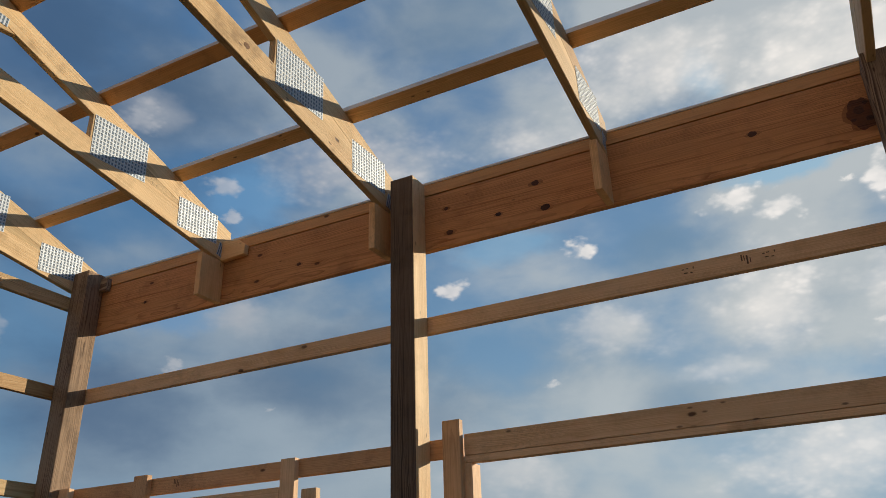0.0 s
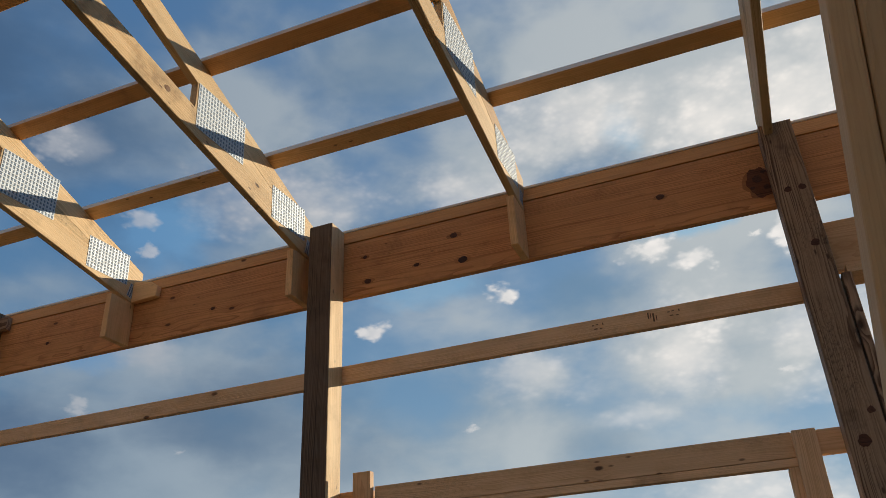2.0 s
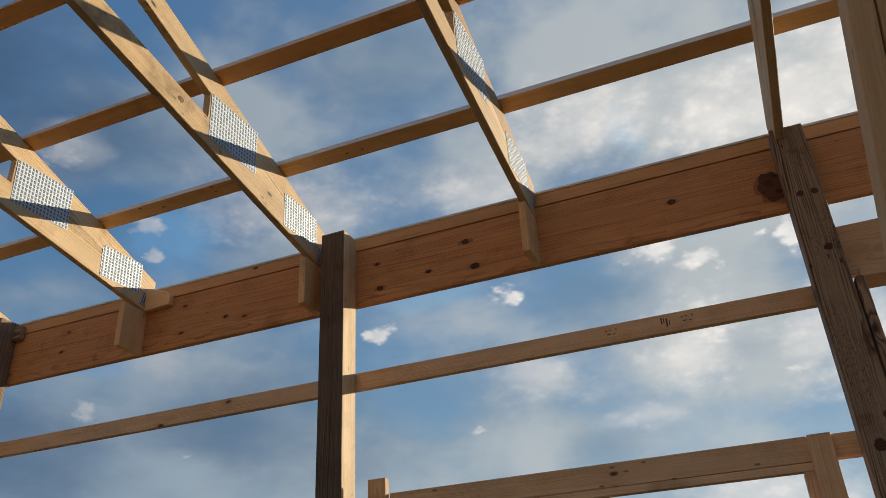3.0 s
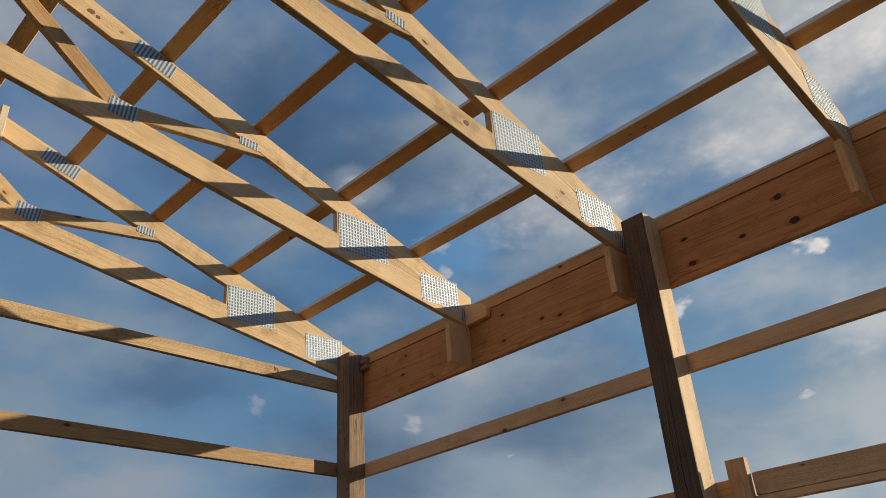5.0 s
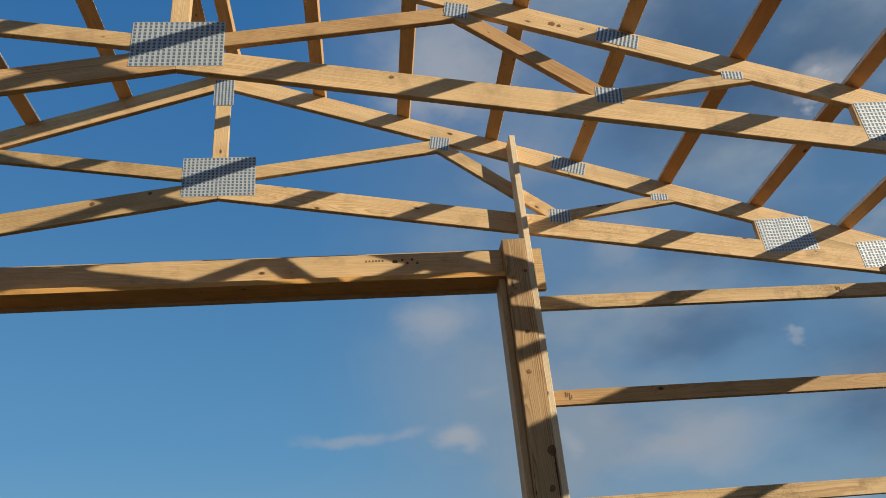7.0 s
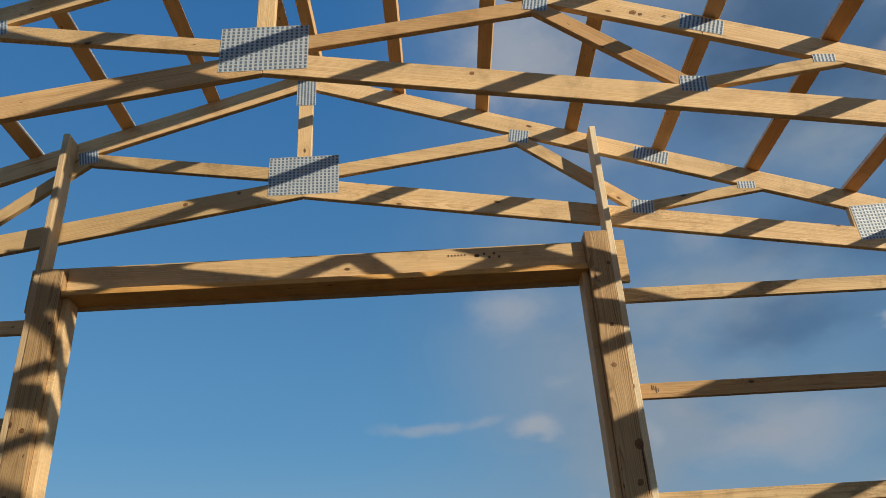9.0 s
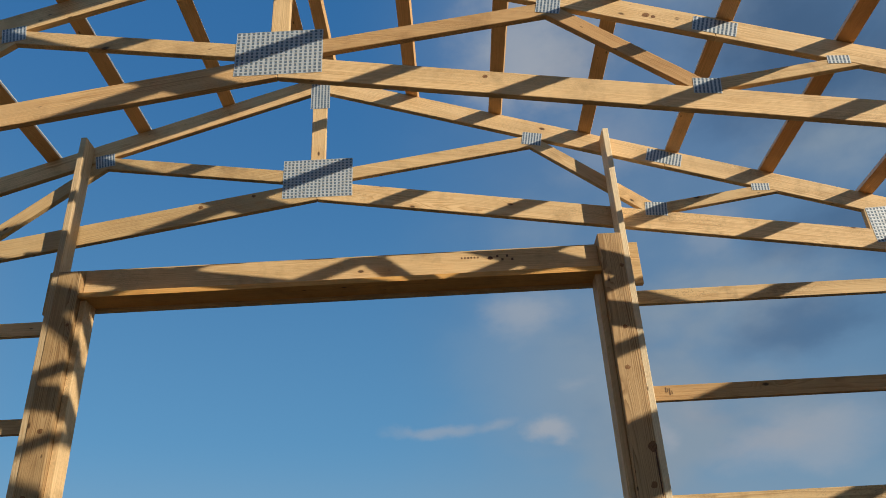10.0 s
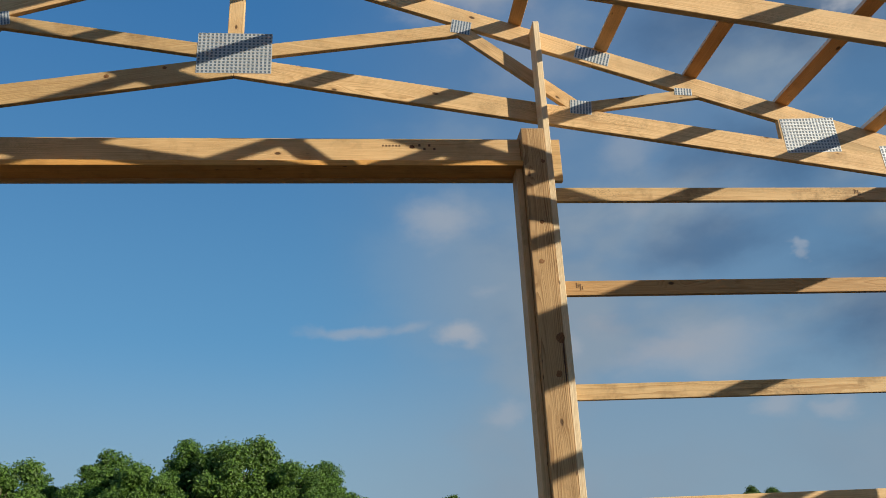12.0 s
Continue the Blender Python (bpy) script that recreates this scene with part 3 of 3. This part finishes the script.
for top in (3.503, 2.899, 2.290, 1.672, 1.07, 0.46):
    for y0, y1 in ((-2.500, 0.138), (flip(0.138), -6.027)):
        GIRTS_E[(top, y0)] = place("end_girt", (-0.180, y0, top - 0.089), (-0.142, y1, top), "y", PINE, "sawn pine girt of the end wall", "girt", "end wall girts")

# ---- large knots and faint grade stamps ----
KNOT = wood("knot_wood", (0.13, 0.055, 0.028), (0.03, 0.012, 0.008), (0.01, 0.006, 0.004), 0.8, 260.0, 0.0)
BURL = wood("burl_wood", (0.27, 0.11, 0.05), (0.07, 0.028, 0.014), (0.03, 0.012, 0.008), 0.9, 140.0, 0.6, 0.6)
HALO = wood("knot_halo", (0.58, 0.27, 0.11), (0.34, 0.13, 0.05), (0.05, 0.02, 0.01), 0.8, 200.0, 0.0)


def blot(parent, name, at, size, flat, normal, mat, lift, seed):
    """An uneven round patch, thin, on the face of a board."""
    n = Vector(normal)
    u = Vector((0, 0, 1)).cross(n).normalized()
    v = Vector((0, 0, 1))
    bm = bmesh.new()
    o = Vector(at) + n * lift
    ring = []
    m = 44
    for k in range(m):
        a = k / m * 2 * math.pi
        w = Vector((math.cos(a), math.sin(a), seed * 0.7))
        r = size * (1 + 0.24 * noise.noise(w * 1.2 + Vector((seed, 0, 0))) + 0.13 * noise.noise(w * 3.1 + Vector((0, seed, 0))) + 0.06 * noise.noise(w * 7.5 + Vector((0, 0, seed))))
        ring.append(bm.verts.new(o + u * (r * math.cos(a)) + v * (r * flat * math.sin(a))))
    c = bm.verts.new(o + n * 0.0012)
    for k in range(m):
        bm.faces.new((c, ring[k], ring[(k + 1) % m]))
    ob = new(name, mesh_of(name, bm, mat))
    ob.parent = parent
    ob.matrix_parent_inverse = parent.matrix_world.inverted()


bpy.context.view_layer.update()
for k, (x, z, r) in enumerate(((3.149, 3.492, 0.021), (3.191, 3.339, 0.025), (2.934, 3.369, 0.015), (2.652, 3.336, 0.020), (2.633, 3.484, 0.014),
                               (4.650, 3.395, 0.062), (4.204, 3.438, 0.020), (1.657, 3.383, 0.015), (0.42, 3.40, 0.014))):
    flat = 1.15 if r > 0.05 else 0.7
    blot(HEADERS[0], "knot_halo", (x, 0.141, z), r * (1.2 if r > 0.05 else 1.9), flat * (0.95 if r > 0.05 else 0.55), (0, -1, 0), HALO, 0.0006, k + 20)
    if r > 0.05:
        blot(HEADERS[0], "knot", (x, 0.141, z), r, flat, (0, -1, 0), BURL, 0.0016, k)
        for dx, dz, q in ((-0.012, 0.020, 0.024), (0.022, -0.030, 0.016), (-0.040, -0.022, 0.010), (0.020, 0.052, 0.011)):
            blot(HEADERS[0], "knot", (x + dx, 0.141, z + dz), q, 0.8, (0, -1, 0), KNOT, 0.0036, k + int(q * 1000))
    else:
        blot(HEADERS[0], "knot", (x, 0.141, z), r, flat, (0, -1, 0), KNOT, 0.0016, k)


TAN = wood("tan_knot", (0.30, 0.15, 0.06), (0.12, 0.05, 0.02), (0.03, 0.012, 0.007), 0.9, 300.0, 0.0)
for k, (y, z, r, flat) in enumerate(((-2.564, 3.613, 0.013, 0.9), (-2.604, 3.217, 0.013, 1.0), (-2.627, 2.973, 0.016, 0.9), (-2.562, 2.522, 0.022, 1.3), (-2.588, 2.322, 0.017, 1.1))):
    blot(DOOR_POSTS[0], "knot", (0.0, y, z), r, flat, (1, 0, 0), TAN, 0.0008, k + 50)
blot(DOOR_POSTS[0], "check", (0.0, -2.551, 2.40), 0.005, 26.0, (1, 0, 0), KNOT, 0.0008, 61)
for k, (y, z, r) in enumerate(((-5.907, 2.778, 0.015), (-5.87, 3.41, 0.010), (-5.93, 2.42, 0.014))):
    blot(DOOR_POSTS[1], "knot", (0.0, y, z), r, 1.0, (1, 0, 0), TAN, 0.0008, k + 70)
for k, (x, z, r) in enumerate(((4.735, 3.254, 0.014), (4.792, 3.253, 0.014), (4.777, 2.985, 0.017), (4.792, 2.277, 0.014), (4.741, 2.168, 0.022))):
    blot(SIDE_POSTS[2], "knot", (x, 0.0, z), r, 1.0, (0, -1, 0), KNOT, 0.0008, k + 80)
for k, (i, y, z, r) in enumerate(((1, -2.478, 4.571, 0.020), (1, -2.44, 4.556, 0.012), (1, -3.367, 4.209, 0.014), (2, -1.124, 3.815, 0.020), (0, -5.206, 4.262, 0.016),
                                  (0, -4.864, 4.330, 0.013), (0, -0.64, 3.905, 0.010))):
    blot(TRUSSES[i], "knot", (TRUSS_X[i], y, z), r, 0.8, (1, 0, 0), TAN, 0.0008, k + 100)


def stamp(parent, at, along, rows):
    """Rows of plain ink bars: each is offset along, offset up, length, height."""
    bm = bmesh.new()
    n = Vector((0, 0, 1)).cross(Vector(along)) * -1
    for du, dv, w, h in rows:
        o = Vector(at) + Vector(along) * du + Vector((0, 0, dv))
        a, b = Vector(along) * (w / 2), Vector((0, 0, h / 2))
        bm.faces.new([bm.verts.new(o + q) for q in (-a - b, a - b, a + b, -a + b)])
    ob = new("ink_stamp", mesh_of("ink_stamp", bm, INK))
    ob.parent = parent
    ob.matrix_parent_inverse = parent.matrix_world.inverted()


BARS = ((0.0, 0.012, 0.006, 0.030), (0.010, 0.010, 0.004, 0.024), (0.022, 0.0, 0.007, 0.040), (0.034, -0.004, 0.004, 0.022))
GRADE = ((-0.03, 0.01, 0.010, 0.005), (-0.012, 0.012, 0.012, 0.004), (-0.02, -0.008, 0.016, 0.005), (0.004, -0.010, 0.012, 0.004), (0.015, 0.012, 0.005, 0.010))
for x in (3.83, 4.17):
    stamp(GIRT_1, (x, 0.1395, 2.845), (1, 0, 0), GRADE)
stamp(GIRT_1, (4.05, 0.1395, 2.842), (1, 0, 0), BARS)
stamp(GIRT_2, (0.862, 0.1395, 2.212), (1, 0, 0), BARS)
stamp(GIRTS_E[(3.503, -2.500)], (-0.1405, -0.53, 3.462), (0, 1, 0), BARS)
stamp(GIRTS_E[(2.899, -2.500)], (-0.1405, -2.40, 2.860), (0, 1, 0), BARS)
stamp(DOOR_HEAD, (-0.0585, -3.52, 3.745), (0, 1, 0), [(0.02 * i, 0.0, 0.010, 0.012) for i in range(6)])
stamp(DOOR_HEAD, (-0.0585, -3.30, 3.735), (0, 1, 0), [(0.03 * i, 0.012 * (-1) ** i, 0.014, 0.016) for i in range(4)])

blot(DOOR_HEAD, "knot", (-0.060, -3.345, 3.737), 0.016, 0.7, (1, 0, 0), KNOT, 0.0008, 131)

# ---- built-up brace leaning inside, close by ----
brace = new("leaning_brace")
tagged(brace, "built-up brace of nailed pine boards leaning against a truss", "brace")
for i in range(3):
    bm = board(3.97, 0.092, 0.038, 0.006)
    part("ply", bm, SMOOTH, brace, "", Matrix.Translation((0.0392 * i, 0, 0)) @ Matrix.Rotation(radians(-90), 4, "Y") @ Matrix.Translation((0, 0, -0.038)))
brace.matrix_world = Matrix.Translation((4.279, -2.20, -0.02)) @ Matrix.Rotation(radians(7.56), 4, "Y")

# ---- ground ----
def build_ground():
    bm = bmesh.new()
    bmesh.ops.create_grid(bm, x_segments=40, y_segments=40, size=1.0)
    for v in bm.verts:
        r = Vector((v.co.x, v.co.y)).length
        k = 60 + 1900 * r ** 2
        v.co = Vector((v.co.x * k, v.co.y * k, 0.0))
    m, g = material("trodden_grass")
    p = g.add("ShaderNodeTexCoord").outputs["Object"]
    n = g.noise(p, 0.6, 6.0, 0.65)
    f = g.noise(p, 14.0, 4.0, 0.6)
    col = g.mix(g.step(n, 0.56, 0.70), (0.060, 0.047, 0.032), (0.034, 0.042, 0.018))
    col = g.mix(g.math("MULTIPLY", f, 0.25), col, (0.042, 0.034, 0.024))
    finish(g, col, 0.95, 0.0, f, 0.03)
    tagged(new("ground", mesh_of("ground", bm, m)), "brown trodden soil and grass round the frame", "ground", kind="structure")


build_ground()

# ---- trees ----
def build_tree(seed, high):
    rng = random.Random(seed)
    tree = new("tree")
    m, g = material("bark")
    p = g.add("ShaderNodeTexCoord").outputs["Object"]
    n = g.noise(g.vec("MULTIPLY", p, (6.0, 6.0, 1.0)), 2.0, 5.0, 0.6)
    finish(g, g.mix(n, (0.14, 0.10, 0.07), (0.05, 0.04, 0.03)), 0.9, 0.0, n, 0.03)
    bm = bmesh.new()

    def limb(a, b, ra, rb):
        d = (b - a).normalized()
        q = d.to_track_quat("Z", "Y").to_matrix()
        ring = [[bm.verts.new(c + q @ Vector((r * math.cos(k * math.pi / 4), r * math.sin(k * math.pi / 4), 0))) for k in range(8)] for c, r in ((a, ra), (b, rb))]
        for k in range(8):
            bm.faces.new((ring[0][k], ring[0][(k + 1) % 8], ring[1][(k + 1) % 8], ring[1][k]))

    top = Vector((0, 0, high * 0.7))
    limb(Vector((0, 0, -0.1)), Vector((0.1, 0.05, high * 0.3)), 0.26, 0.19)
    limb(Vector((0.1, 0.05, high * 0.3)), top, 0.19, 0.05)
    lobes = []
    for k in range(64):
        d = Vector((rng.gauss(0, 1), rng.gauss(0, 1), rng.gauss(0, 1))).normalized() * rng.random() ** 0.4
        wide = high * (0.30 if d.z < 0.2 else 0.25)
        c = Vector((d.x * wide, d.y * wide, high * (0.57 + 0.36 * d.z)))
        lobes.append((c, high * rng.uniform(0.035, 0.085)))
        if k % 3 == 0:
            limb(Vector((0.08, 0.04, max(0.2, c.z * 0.66))), c, 0.06, 0.015)
    part("trunk", bm, m, tree)
    verts, faces = [], []
    for c, rad in lobes:
        for k in range(520):
            v = Vector((rng.gauss(0, 1), rng.gauss(0, 1), rng.gauss(0, 1))).normalized()
            rr = rad * (0.35 + 0.85 * rng.random() ** 0.6) * (1 + 0.5 * noise.noise(v * 2.3 + c))
            o = c + Vector((v.x * rr * 1.15, v.y * rr * 1.15, v.z * rr * 0.85))
            w = (v + Vector((rng.uniform(-1, 1), rng.uniform(-1, 1), rng.uniform(-0.6, 1)))).normalized()
            q = w.to_track_quat("Z", "Y").to_matrix()
            s, e, turn = rng.uniform(0.06, 0.125), rng.uniform(0.035, 0.07), rng.uniform(0, 6.28)
            i = len(verts)
            for x, y, z in ((-s, 0, 0), (0, -e, 0.03), (s, 0, 0), (0, e, 0.03)):
                verts.append(o + q @ Vector((x * math.cos(turn) - y * math.sin(turn), x * math.sin(turn) + y * math.cos(turn), z)))
            faces.append((i, i + 1, i + 2, i + 3))
    me = bpy.data.meshes.new("crown")
    me.from_pydata(verts, [], faces)
    me.materials.append(LEAF)
    crown = new("crown", me)
    crown.parent = tree
    tagged(tree, "broad leafy green tree with an uneven rounded crown", "tree", "trees beyond the site")
    return tree


def leaf():
    m, g = material("leaf_green")
    r = g.add("ShaderNodeNewGeometry").outputs["Random Per Island"]
    o = g.add("ShaderNodeObjectInfo").outputs["Random"]
    col = g.mix(r, (0.020, 0.066, 0.009), (0.15, 0.29, 0.040))
    col = g.mix(g.math("MULTIPLY", o, 0.25), col, (0.12, 0.18, 0.03))
    b = g.add("ShaderNodeBsdfPrincipled", {"Base Color": col, "Roughness": 0.55})
    t = g.add("ShaderNodeBsdfTranslucent", {"Color": g.mix(0.5, col, (0.16, 0.22, 0.03))})
    s = g.add("ShaderNodeMixShader", {0: 0.2})
    g.tree.links.new(b.outputs[0], s.inputs[1])
    g.tree.links.new(t.outputs[0], s.inputs[2])
    out = g.add("ShaderNodeOutputMaterial")
    g.tree.links.new(s.outputs[0], out.inputs[0])
    return m


LEAF = leaf()
FIRST, SECOND = build_tree(3, 8.0), build_tree(8, 8.0)
SPOTS = ((-0.913, -0.393, 60, 8.9), (-0.930, -0.362, 64, 7.5), (-0.945, -0.325, 68, 7.5), (-0.951, -0.290, 60, 8.7), (-0.959, -0.258, 57, 8.4),
         (-0.971, -0.212, 63, 9.9), (-0.979, -0.160, 60, 10.6), (-0.985, -0.122, 64, 9.0), (-0.991, -0.086, 60, 8.5), (-0.995, -0.050, 62, 7.9), (-0.998, -0.022, 66, 6.6),
         (-0.885, -0.465, 61, 8.0), (-0.850, -0.525, 60, 8.8), (-0.994, 0.099, 120, 8.5), (-0.892, 0.452, 125, 8.1), (-0.900, 0.435, 128, 7.9), (0.130, 0.985, 34, 6.6))
for k, (dx, dy, far, high) in enumerate(SPOTS):
    at = Matrix.Translation((4.13 + dx * far, -3.65 + dy * far, 0)) @ Matrix.Rotation(k * 2.1, 4, "Z") @ Matrix.Diagonal((high / 8 * 1.02, high / 8 * 1.02, high / 8, 1))
    src = (FIRST, SECOND)[k % 2]
    if k < 2:
        src.matrix_world = at
    else:
        base = src.matrix_world.copy()
        src.matrix_world = Matrix()
        copy_thing(src, at)
        src.matrix_world = base
